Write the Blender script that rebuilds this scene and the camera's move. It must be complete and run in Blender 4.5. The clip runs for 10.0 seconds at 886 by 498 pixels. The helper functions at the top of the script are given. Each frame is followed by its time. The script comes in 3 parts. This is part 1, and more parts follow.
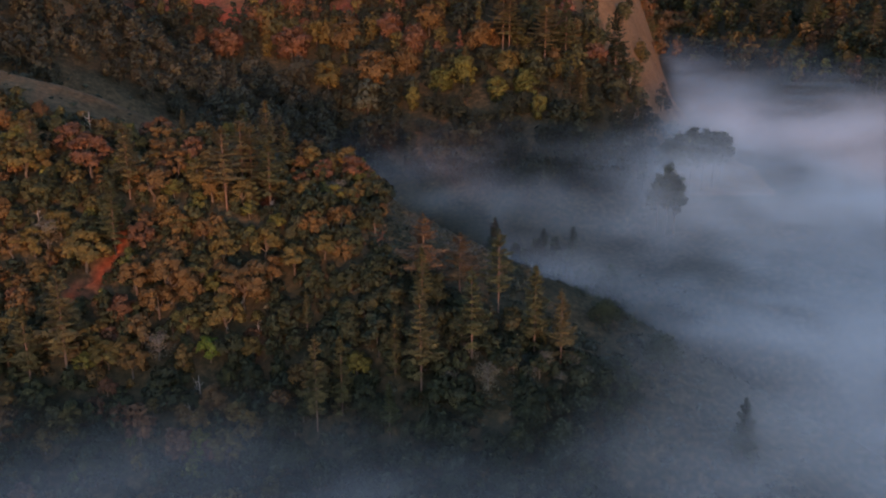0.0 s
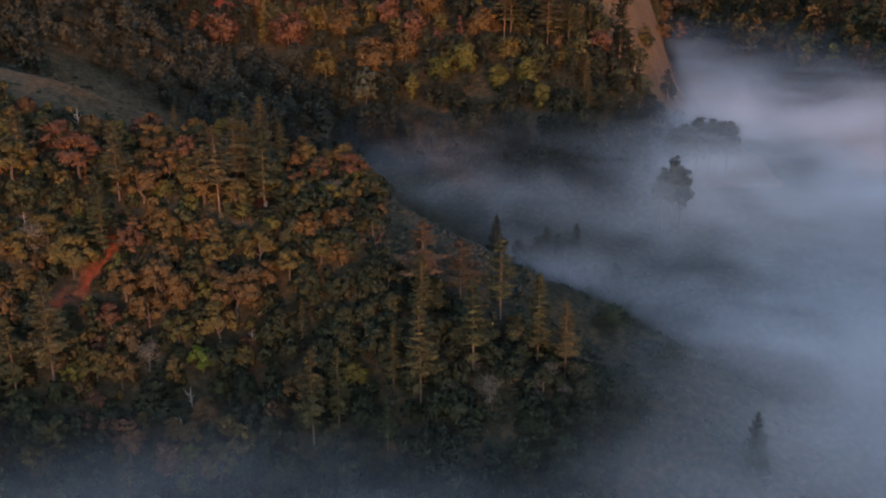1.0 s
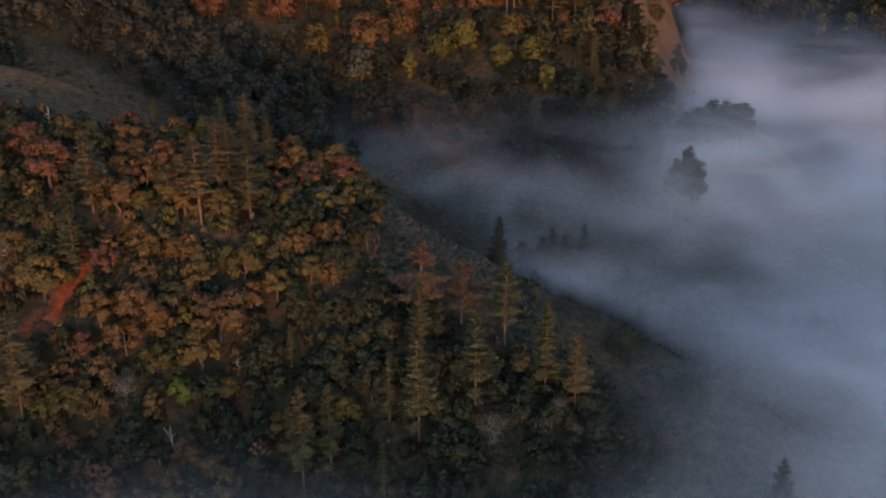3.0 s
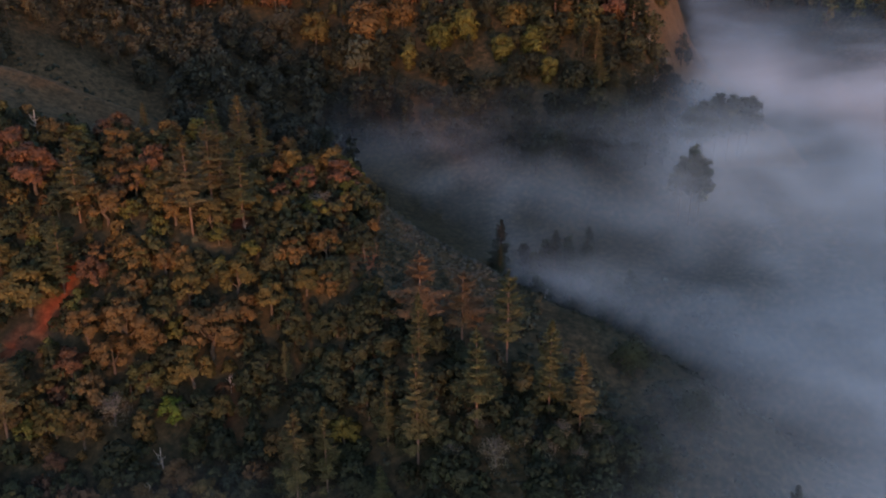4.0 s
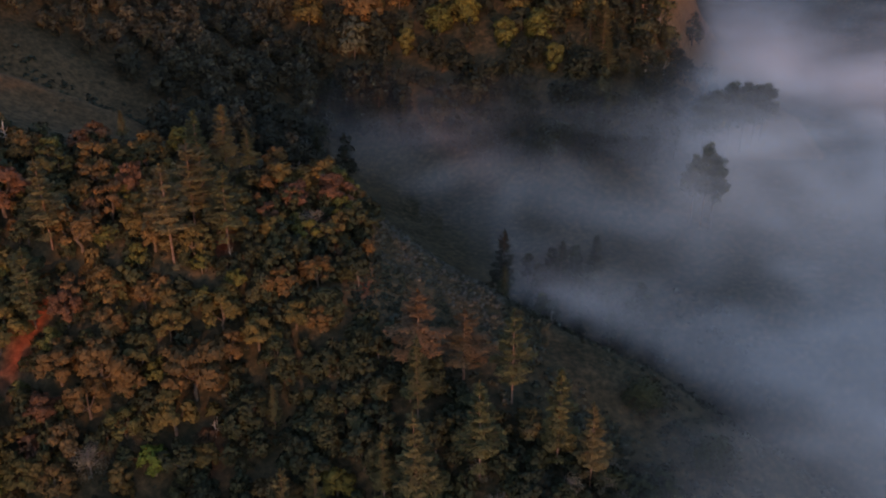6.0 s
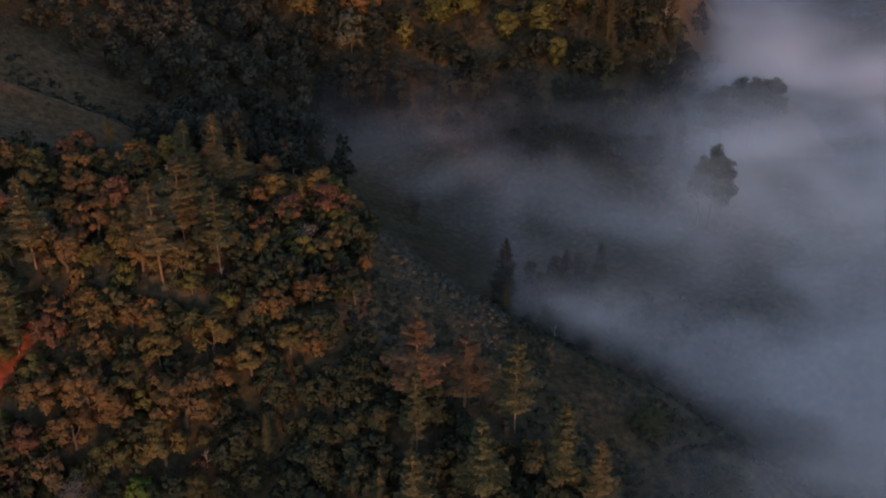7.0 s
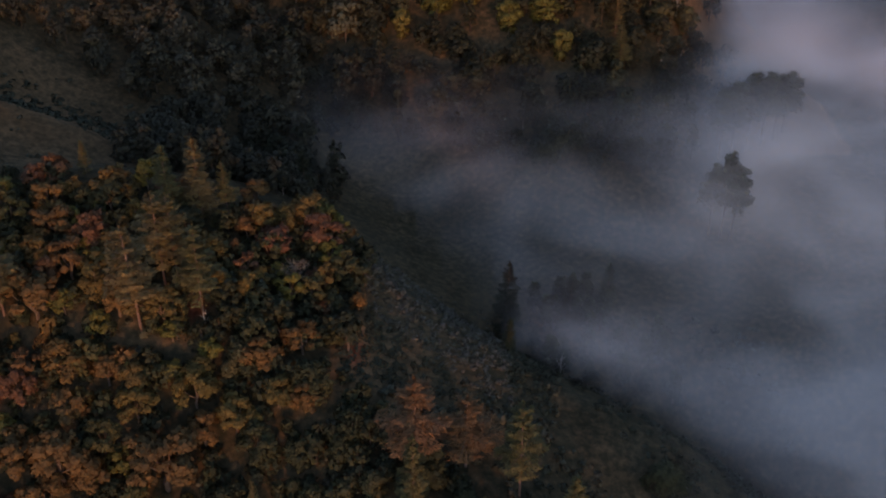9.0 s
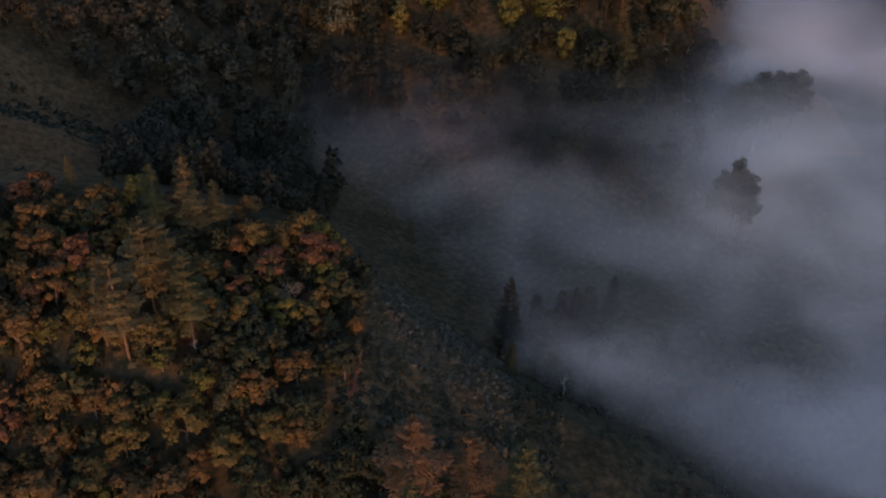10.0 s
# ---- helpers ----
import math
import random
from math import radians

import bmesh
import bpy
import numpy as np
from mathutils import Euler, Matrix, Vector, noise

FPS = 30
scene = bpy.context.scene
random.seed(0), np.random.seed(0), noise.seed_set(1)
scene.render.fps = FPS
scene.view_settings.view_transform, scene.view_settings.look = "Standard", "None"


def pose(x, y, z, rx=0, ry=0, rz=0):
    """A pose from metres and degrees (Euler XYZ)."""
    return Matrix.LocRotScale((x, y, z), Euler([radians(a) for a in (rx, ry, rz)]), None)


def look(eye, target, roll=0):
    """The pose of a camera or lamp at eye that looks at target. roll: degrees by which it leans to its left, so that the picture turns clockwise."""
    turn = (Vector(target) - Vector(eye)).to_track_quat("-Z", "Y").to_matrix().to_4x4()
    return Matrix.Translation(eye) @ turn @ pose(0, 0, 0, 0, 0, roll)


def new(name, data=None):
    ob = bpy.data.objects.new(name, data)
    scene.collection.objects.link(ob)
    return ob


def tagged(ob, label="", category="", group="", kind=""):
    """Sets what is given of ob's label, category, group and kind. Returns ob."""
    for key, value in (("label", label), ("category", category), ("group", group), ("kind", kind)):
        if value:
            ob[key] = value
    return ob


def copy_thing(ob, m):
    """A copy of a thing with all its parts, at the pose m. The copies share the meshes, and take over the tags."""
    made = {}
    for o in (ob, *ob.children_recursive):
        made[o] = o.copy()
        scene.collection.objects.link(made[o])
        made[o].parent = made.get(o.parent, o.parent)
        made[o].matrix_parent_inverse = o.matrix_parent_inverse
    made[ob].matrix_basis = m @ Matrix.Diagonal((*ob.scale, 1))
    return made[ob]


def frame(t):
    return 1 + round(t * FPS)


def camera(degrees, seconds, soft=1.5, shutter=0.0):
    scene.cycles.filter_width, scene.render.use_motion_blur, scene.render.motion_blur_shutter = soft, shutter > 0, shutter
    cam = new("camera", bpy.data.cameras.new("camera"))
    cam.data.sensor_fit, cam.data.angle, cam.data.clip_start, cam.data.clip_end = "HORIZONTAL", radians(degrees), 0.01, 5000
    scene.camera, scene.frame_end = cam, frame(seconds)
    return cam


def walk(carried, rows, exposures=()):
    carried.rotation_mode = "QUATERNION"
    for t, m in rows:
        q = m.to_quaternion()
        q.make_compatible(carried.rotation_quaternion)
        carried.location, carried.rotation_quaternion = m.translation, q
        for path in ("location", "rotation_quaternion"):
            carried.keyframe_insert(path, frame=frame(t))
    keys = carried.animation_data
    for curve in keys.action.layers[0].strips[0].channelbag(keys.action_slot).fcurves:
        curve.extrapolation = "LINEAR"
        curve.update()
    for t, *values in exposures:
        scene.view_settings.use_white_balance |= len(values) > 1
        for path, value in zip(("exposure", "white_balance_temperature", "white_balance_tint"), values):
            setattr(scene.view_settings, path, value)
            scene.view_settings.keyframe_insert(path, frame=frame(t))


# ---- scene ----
cam = camera(50.3, 10.0, 2.0)
METRES, EYE, TILT, LEAN, TURN = 100.0, 130.0, -17.0, 0.0, 0.0
ROWS = [
    (0.0, 0.0, 0.0, 0.0, 0.0, 0.0, 0.0),
    (0.5, 0.0002, 0.0338, 0.0284, 0.01, -0.69, 0.03),
    (1.0, 0.0001, 0.0711, 0.0593, 0.01, -1.42, 0.05),
    (1.5, 0.0002, 0.1114, 0.0928, -0.0, -2.18, 0.07),
    (2.0, 0.0003, 0.1487, 0.1236, 0.0, -2.89, 0.09),
    (2.5, 0.0002, 0.1892, 0.1573, -0.01, -3.66, 0.12),
    (4.0, 0.0001, 0.3015, 0.2517, -0.03, -5.79, 0.16),
    (4.5, -0.0005, 0.3394, 0.2836, -0.04, -6.53, 0.17),
    (5.0, -0.0005, 0.3804, 0.3172, -0.06, -7.3, 0.22),
    (5.5, -0.0003, 0.4148, 0.3465, -0.06, -7.96, 0.23),
    (7.0, -0.001, 0.535, 0.4479, -0.12, -10.27, 0.26),
    (7.5, -0.0015, 0.5734, 0.4797, -0.15, -10.99, 0.26),
    (8.0, -0.0015, 0.6086, 0.5086, -0.17, -11.65, 0.28),
    (8.5, -0.0014, 0.6494, 0.5433, -0.19, -12.43, 0.28),
    (9.0, -0.0021, 0.688, 0.5746, -0.23, -13.15, 0.28),
    (9.5, -0.0021, 0.7295, 0.6088, -0.24, -13.93, 0.27),
    (10.0, -0.0025, 0.7681, 0.6402, -0.28, -14.65, 0.29),
]
EXPOSURES = [(0.0, -0.05, 6650, 27), (10.0, -0.55, 7300, 35)]
walk(cam, [(t, pose(0, 0, EYE, TILT, LEAN, TURN) @ pose(METRES * x, METRES * y, METRES * z, 90 + pitch, roll, yaw)) for t, x, y, z, yaw, pitch, roll in ROWS], EXPOSURES)

# ---- light: a low sunrise behind the camera, pale sky ----
SUN_AZ, SUN_EL = 10.0, 2.6          # degrees to the right of straight behind the camera, and up
sky = bpy.data.worlds.new("sky")
scene.world = sky
sky.use_nodes = True
nt = sky.node_tree
tex = nt.nodes.new("ShaderNodeTexSky")
tex.sky_type, tex.sun_disc = "NISHITA", False
tex.sun_elevation, tex.sun_rotation = radians(SUN_EL), radians(180 - SUN_AZ)
nt.links.new(tex.outputs[0], nt.nodes["Background"].inputs[0])
nt.nodes["Background"].inputs[1].default_value = 0.98
tex.air_density, tex.dust_density, tex.ozone_density = 1.0, 0.5, 2.0
sun = new("sun", bpy.data.lights.new("sun", "SUN"))
sun.data.energy, sun.data.angle, sun.data.color = 2.75, radians(1.6), (1.0, 0.46, 0.235)
a, e = radians(SUN_AZ), radians(SUN_EL)
sun.matrix_world = look((math.sin(a) * math.cos(e) * 100, -math.cos(a) * math.cos(e) * 100, math.sin(e) * 100), (0, 0, 0))

scene.cycles.transparent_max_bounces = 48


# ---- materials ----
def material(name):
    m = bpy.data.materials.new(name)
    m.use_nodes = True
    n = m.node_tree.nodes
    return m, n, m.node_tree.links, n["Principled BSDF"]


def ramp(n, stops):
    r = n.new("ShaderNodeValToRGB")
    r.color_ramp.elements[0].position, r.color_ramp.elements[0].color = stops[0][0], (*stops[0][1], 1)
    r.color_ramp.elements[1].position, r.color_ramp.elements[1].color = stops[-1][0], (*stops[-1][1], 1)
    for p, c in stops[1:-1]:
        r.color_ramp.elements.new(p).color = (*c, 1)
    return r


def noise_node(n, l, scale, detail=4.0, rough=0.6, coord="Object"):
    t = n.new("ShaderNodeTexCoord")
    k = n.new("ShaderNodeTexNoise")
    k.inputs["Scale"].default_value, k.inputs["Detail"].default_value, k.inputs["Roughness"].default_value = scale, detail, rough
    l.new(t.outputs[coord], k.inputs["Vector"])
    return k


def mixed(n, l, a, b, fac, blend="MIX"):
    m = n.new("ShaderNodeMix")
    m.data_type, m.blend_type = "RGBA", blend
    for socket, v in ((m.inputs[0], fac), (m.inputs[6], a), (m.inputs[7], b)):
        if hasattr(v, "is_linked"):
            l.new(v, socket)
        else:
            socket.default_value = v if isinstance(v, (int, float)) else (*v, 1)
    return m.outputs[2]


def leaf_material(name, stops, attribute=""):
    """Foliage whose hue differs from tree to tree and, a little, from clump to clump."""
    m, n, l, p = material(name)
    if attribute:
        k = n.new("ShaderNodeAttribute")
        k.attribute_name = attribute
        pick = k.outputs["Fac"]
    else:
        pick = n.new("ShaderNodeObjectInfo").outputs["Random"]
    r = ramp(n, stops)
    l.new(pick, r.inputs[0])
    g = n.new("ShaderNodeNewGeometry")
    v = ramp(n, [(0.0, (0.72, 0.75, 0.75)), (0.5, (0.98, 0.98, 0.98)), (1.0, (1.3, 1.26, 1.16))])
    l.new(g.outputs["Random Per Island"], v.inputs[0])
    tone = n.new("ShaderNodeAttribute")
    tone.attribute_name = "tone"
    w = ramp(n, [(0.0, (0.68, 0.74, 0.76)), (0.5, (1.0, 1.0, 1.0)), (1.0, (1.34, 1.25, 1.08))])
    l.new(tone.outputs["Fac"], w.inputs[0])
    c = mixed(n, l, r.outputs[0], v.outputs[0], 1.0, "MULTIPLY")
    c = mixed(n, l, c, w.outputs[0], 1.0, "MULTIPLY")
    l.new(c, p.inputs["Base Color"])
    p.inputs["Roughness"].default_value = 0.75
    p.inputs["Specular IOR Level"].default_value = 0.2
    return m


OAK = [(0.0, (0.022, 0.030, 0.018)), (0.20, (0.034, 0.042, 0.021)), (0.36, (0.062, 0.060, 0.023)), (0.50, (0.092, 0.071, 0.025)), (0.66, (0.104, 0.067, 0.026)), (0.78, (0.100, 0.058, 0.028)), (0.85, (0.100, 0.052, 0.034)), (0.91, (0.064, 0.073, 0.023)), (1.0, (0.112, 0.102, 0.026))]
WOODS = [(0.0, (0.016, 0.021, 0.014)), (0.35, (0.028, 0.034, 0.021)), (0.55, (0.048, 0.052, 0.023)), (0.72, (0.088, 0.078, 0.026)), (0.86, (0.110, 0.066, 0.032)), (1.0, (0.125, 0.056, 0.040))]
PINE = [(0.0, (0.072, 0.084, 0.037)), (0.5, (0.108, 0.100, 0.044)), (1.0, (0.142, 0.110, 0.051))]
BUSH = [(0.0, (0.030, 0.038, 0.025)), (0.4, (0.055, 0.062, 0.044)), (0.75, (0.075, 0.08, 0.066)), (1.0, (0.10, 0.10, 0.088))]
m_oak, m_woods = leaf_material("oak_leaves", OAK), leaf_material("sapling_leaves", OAK, "hue")
# leaf colours darkened and greyed to carry the shade of the ravine
m_ravine = leaf_material("shade_toned_leaves", [(0.0, (0.024, 0.028, 0.020)), (0.6, (0.038, 0.042, 0.030)), (1.0, (0.062, 0.062, 0.044))], "hue")
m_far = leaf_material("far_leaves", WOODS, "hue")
m_pine, m_bush = leaf_material("pine_needles", PINE), leaf_material("scrub_leaves", BUSH, "hue")
m_rust = leaf_material("dead_needles", [(0.0, (0.110, 0.072, 0.034)), (1.0, (0.135, 0.080, 0.042))])
m_dark = leaf_material("dark_leaves", [(0.0, (0.024, 0.034, 0.018)), (0.6, (0.042, 0.05, 0.024)), (1.0, (0.06, 0.062, 0.034))])
m_bright = leaf_material("bright_leaves", [(0.0, (0.05, 0.085, 0.014)), (1.0, (0.085, 0.12, 0.02))])
m_golden = leaf_material("turning_leaves", [(0.0, (0.075, 0.085, 0.024)), (1.0, (0.12, 0.105, 0.03))])
m_grey = leaf_material("lichen_twigs", [(0.0, (0.10, 0.095, 0.07)), (1.0, (0.15, 0.135, 0.10))])


def bark_material(name, dark, light):
    m, n, l, p = material(name)
    k = noise_node(n, l, 2.5, 6)
    r = ramp(n, [(0.3, dark), (0.7, light)])
    l.new(k.outputs[0], r.inputs[0])
    l.new(r.outputs[0], p.inputs["Base Color"])
    b = n.new("ShaderNodeBump")
    b.inputs["Strength"].default_value, b.inputs["Distance"].default_value = 0.6, 0.05
    l.new(k.outputs[0], b.inputs["Height"])
    l.new(b.outputs[0], p.inputs["Normal"])
    p.inputs["Roughness"].default_value = 0.9
    return m


m_bark = bark_material("oak_bark", (0.05, 0.04, 0.03), (0.14, 0.11, 0.085))
# darkened copy of the oak bark, with under-crown shade in its colour
m_shadebark = bark_material("shade_toned_bark", (0.025, 0.02, 0.016), (0.06, 0.048, 0.036))
m_pinebark = bark_material("pine_bark", (0.085, 0.055, 0.042), (0.215, 0.145, 0.11))
m_twig = bark_material("lichened_bark", (0.08, 0.07, 0.06), (0.16, 0.14, 0.12))
m_dead = bark_material("bleached_wood", (0.18, 0.165, 0.145), (0.36, 0.33, 0.29))


def ground_material():
    m, n, l, p = material("hill_ground")
    big = noise_node(n, l, 0.035, 5, 0.6)
    fine = noise_node(n, l, 0.6, 8, 0.7)
    r = ramp(n, [(0.32, (0.026, 0.029, 0.019)), (0.5, (0.041, 0.043, 0.028)), (0.7, (0.062, 0.057, 0.037))])
    l.new(big.outputs[0], r.inputs[0])
    straw = ramp(n, [(0.3, (0.19, 0.108, 0.054)), (0.7, (0.31, 0.175, 0.088))])
    l.new(big.outputs[0], straw.inputs[0])
    dry = n.new("ShaderNodeAttribute")
    dry.attribute_name = "dry"
    add = n.new("ShaderNodeMath")
    add.operation, add.use_clamp = "MULTIPLY_ADD", True
    l.new(fine.outputs[0], add.inputs[0])
    add.inputs[1].default_value = 0.98
    l.new(dry.outputs["Fac"], add.inputs[2])
    sub = n.new("ShaderNodeMath")
    sub.operation, sub.use_clamp = "SUBTRACT", True
    l.new(add.outputs[0], sub.inputs[0])
    sub.inputs[1].default_value = 0.42
    cover = mixed(n, l, r.outputs[0], straw.outputs[0], sub.outputs[0])
    clay = n.new("ShaderNodeAttribute")
    clay.attribute_name = "clay"
    soil = ramp(n, [(0.3, (0.17, 0.042, 0.022)), (0.7, (0.29, 0.08, 0.042))])
    l.new(fine.outputs[0], soil.inputs[0])
    cover = mixed(n, l, cover, soil.outputs[0], clay.outputs["Fac"])
    f = ramp(n, [(0.3, (0.55, 0.55, 0.5)), (0.7, (1.25, 1.2, 1.15))])
    l.new(fine.outputs[0], f.inputs[0])
    l.new(mixed(n, l, cover, f.outputs[0], 1.0, "MULTIPLY"), p.inputs["Base Color"])
    b = n.new("ShaderNodeBump")
    b.inputs["Strength"].default_value, b.inputs["Distance"].default_value = 0.8, 0.5
    l.new(fine.outputs[0], b.inputs["Height"])
    l.new(b.outputs[0], p.inputs["Normal"])
    p.inputs["Roughness"].default_value = 0.95
    p.inputs["Specular IOR Level"].default_value = 0.1
    return m


m_ground = ground_material()


def fog_material():
    """Thin mist: each sheet lets most light pass and scatters the rest both ways."""
    m, n, l, p = material("mist")
    n.remove(p)
    t = n.new("ShaderNodeTexCoord")
    warp = n.new("ShaderNodeMapping")
    warp.inputs["Scale"].default_value = (0.75, 1.0, 2.0)
    warp.inputs["Rotation"].default_value = (0, 0, radians(-25))
    l.new(t.outputs["Object"], warp.inputs["Vector"])
    k = n.new("ShaderNodeTexNoise")
    k.inputs["Scale"].default_value, k.inputs["Detail"].default_value, k.inputs["Roughness"].default_value = 0.034, 3.0, 0.52
    k.inputs["Distortion"].default_value = 0.4
    l.new(warp.outputs[0], k.inputs["Vector"])
    r = n.new("ShaderNodeMapRange")
    r.inputs[1].default_value, r.inputs[2].default_value, r.inputs[3].default_value, r.inputs[4].default_value = 0.37, 0.63, 0.3, 1.7
    l.new(k.outputs[0], r.inputs[0])
    d = n.new("ShaderNodeAttribute")
    d.attribute_name = "mist_weight"
    x = n.new("ShaderNodeMath")
    x.operation, x.use_clamp = "MULTIPLY", True
    l.new(r.outputs[0], x.inputs[0])
    l.new(d.outputs["Fac"], x.inputs[1])
    up, down, both, clear, out = (n.new("ShaderNode" + s) for s in ("BsdfDiffuse", "BsdfTranslucent", "MixShader", "BsdfTransparent", "MixShader"))
    up.inputs[0].default_value = down.inputs[0].default_value = (0.93, 0.90, 0.87, 1)
    both.inputs[0].default_value = 0.08
    l.new(up.outputs[0], both.inputs[1])
    l.new(down.outputs[0], both.inputs[2])
    l.new(x.outputs[0], out.inputs[0])
    l.new(clear.outputs[0], out.inputs[1])
    l.new(both.outputs[0], out.inputs[2])
    l.new(out.outputs[0], n["Material Output"].inputs[0])
    return m


m_fog = fog_material()


# ---- the land ----
def curve(xs, ys, soft=12.0):
    """A smooth line through a few stations."""
    t = np.arange(xs[0] - 200, xs[-1] + 200, 2.0)
    w = np.exp(-0.5 * (np.arange(-60, 61, 2.0) / soft) ** 2)
    v = np.convolve(np.pad(np.interp(t, xs, ys), 30, mode="edge"), w / w.sum(), "valid")
    return lambda x: np.interp(x, t, v)


X = [-220, -140, -90, -60, -35, -15, 0, 20, 40, 60, 80, 120, 200]
CREST_Y = curve(X, [300, 268, 250, 252, 252, 240, 225, 214, 206, 193, 178, 150, 90], 8)
CREST_Z = curve(X, [120, 97, 87, 85.5, 78.5, 73, 66.5, 59, 53, 45, 36, 18, -10], 8)
SHOULDER_Y = curve([-140, -72, -40, -20, 5, 25, 45, 60, 80, 120, 200], [222, 213, 214, 203, 176, 171, 168, 160, 148, 120, 60], 6)
SPUR_Y = curve([-260, -140, -105, -90, -77, -55, -30], [250, 268, 276, 279, 277, 279, 284], 6)
SPUR_Z = curve([-260, -140, -105, -90, -77, -66, -55, -40, -20], [140, 107, 93.5, 87.5, 82.5, 74, 64, 47, 25], 5)
FOLD_Y = curve([-260, -140, -110, -92, -75, -50], [322, 330, 327, 323, 316, 306], 6)
FOLD_Z = curve([-260, -140, -120, -110, -102, -92, -85, -75, -60], [96, 83, 79, 76, 72, 66.5, 60, 52, 40], 5)
DARK_Z = curve([-220, -150, -119, -102, -75, -45, -20], [160, 118, 95, 83, 76, 60, 42], 8)
# unseen ridge added at the camera's back, its heights set by the shadow wanted
SHADE_RIDGE_Z = curve([-300, 102, 124, 198, 266, 600], [77, 77, 108, 108, 78, 78], 5)
FOOT_Y = curve([-200, -60, -35, 0, 20, 49, 66, 90], [370, 372, 364, 343, 334, 323, 329, 345], 8)


def ripple(x, y):
    return (1.1 * np.sin(0.061 * x + 0.043 * y + 1.0) * np.cos(0.052 * y - 0.03 * x) + 0.6 * np.sin(0.137 * x - 0.09 * y + 2) * np.sin(0.117 * y + 0.04 * x)
            + 0.3 * np.sin(0.31 * x + 0.2 * y) * np.sin(0.27 * y - 0.23 * x + 1))


def height(x, y):
    x, y = np.asarray(x, float), np.asarray(y, float)
    cy, cz, sy = CREST_Y(x), CREST_Z(x), SHOULDER_Y(x)
    sz = cz - 0.2 * (cy - sy)
    front = np.where(y > sy, cz - 0.2 * (cy - y), sz - 0.74 * (sy - y))
    near = np.where(y < cy, front, cz - 0.25 * (y - cy) - 0.012 * np.minimum(y - cy, 30) ** 2)
    # bare spur that runs down and away from the near ridge, and a scrubby fold behind it
    v, w = y - SPUR_Y(x), y - FOLD_Y(x)
    bare = SPUR_Z(x) - np.where(v > 0, 0.62, 0.34) * np.abs(v) - 0.5 * np.maximum(-v - 40, 0)
    fold = FOLD_Z(x) - np.where(w > 0, 0.75, 0.5) * np.abs(w) - 0.5 * np.maximum(-w - 40, 0)
    # dark wooded spur behind it
    dark = DARK_Z(x) + 0.22 * (y - 350) - 0.5 * np.maximum(y - 372, 0) + 0.25 * np.minimum(y - 325, 0)
    # far hill with a grassy edge, and the farther one across the valley
    rise = y - FOOT_Y(x)
    far = 58 + 0.56 * rise + 0.14 * np.clip(rise, 0, 30) - 0.0002 * np.maximum(rise, 0) ** 2 - 1.0 * np.maximum(x - 69, 0) - 0.02 * np.maximum(x - 80, 0) ** 2
    far = np.minimum(far, 190 + 0.02 * x)
    right = np.minimum(70 + 0.5 * ((x - 160) * 0.966 + (y - 560) * 0.26), 210) - 0.4 * np.maximum(150 - y, 0)
    # added ridge out of view that keeps the low sun off the lower slopes
    behind = SHADE_RIDGE_Z(x) - 0.22 * np.abs(y + 240)
    up = np.clip((y - 205) / 60, 0, 1)
    floor = 8 + 34 * up * up * (3 - 2 * up) + 0.05 * np.clip(y - 265, 0, 300)
    parts = np.stack([near, bare, fold, dark, far, right, behind, floor])
    top = parts.max(axis=0)
    return top + 4.0 * np.log(np.exp((parts - top) / 4.0).sum(axis=0)) + ripple(x, y)


def fast_mesh(name, verts, quads, mat, smooth=False, normals=None, tones=None):
    """A mesh of quads, or of triangles, from arrays; foliage brings soft normals and a tone for each clump."""
    me = bpy.data.meshes.new(name)
    me.vertices.add(len(verts))
    me.vertices.foreach_set("co", np.asarray(verts, np.float32).ravel())
    n = quads.shape[1]
    me.loops.add(quads.size)
    me.loops.foreach_set("vertex_index", quads.astype(np.int32).ravel())
    me.polygons.add(len(quads))
    me.polygons.foreach_set("loop_start", np.arange(0, quads.size, n, dtype=np.int32))
    me.polygons.foreach_set("use_smooth", np.full(len(quads), smooth))
    me.materials.append(mat)
    me.update(calc_edges=True)
    me.validate()
    if tones is not None:
        me.attributes.new("tone", "FLOAT", "POINT").data.foreach_set("value", np.asarray(tones, np.float32))
    if normals is not None:
        me.polygons.foreach_set("use_smooth", np.ones(len(quads), bool))
        me.normals_split_custom_set_from_vertices(np.asarray(normals, np.float32))
    return me


def grid(xs, ys, z):
    gx, gy = np.meshgrid(xs, ys)
    v = np.stack([gx, gy, z(gx, gy)], -1).reshape(-1, 3)
    i = np.arange(len(xs) * len(ys)).reshape(len(ys), len(xs))
    q = np.stack([i[:-1, :-1], i[:-1, 1:], i[1:, 1:], i[1:, :-1]], -1).reshape(-1, 4)
    return v, q


def stations(lo, hi, step, far):
    """Even steps in the middle that widen outwards to +-far."""
    mid = list(np.arange(lo, hi + step, step))
    out, s = mid[-1], step
    while out < far:
        s *= 1.25
        out += s
        mid.append(out)
    out, s = mid[0], step
    while out > -far:
        s *= 1.25
        out -= s
        mid.insert(0, out)
    return np.array(mid)


v, q = grid(stations(-190, 230, 2.5, 4000), stations(120, 560, 2.5, 4000), height)


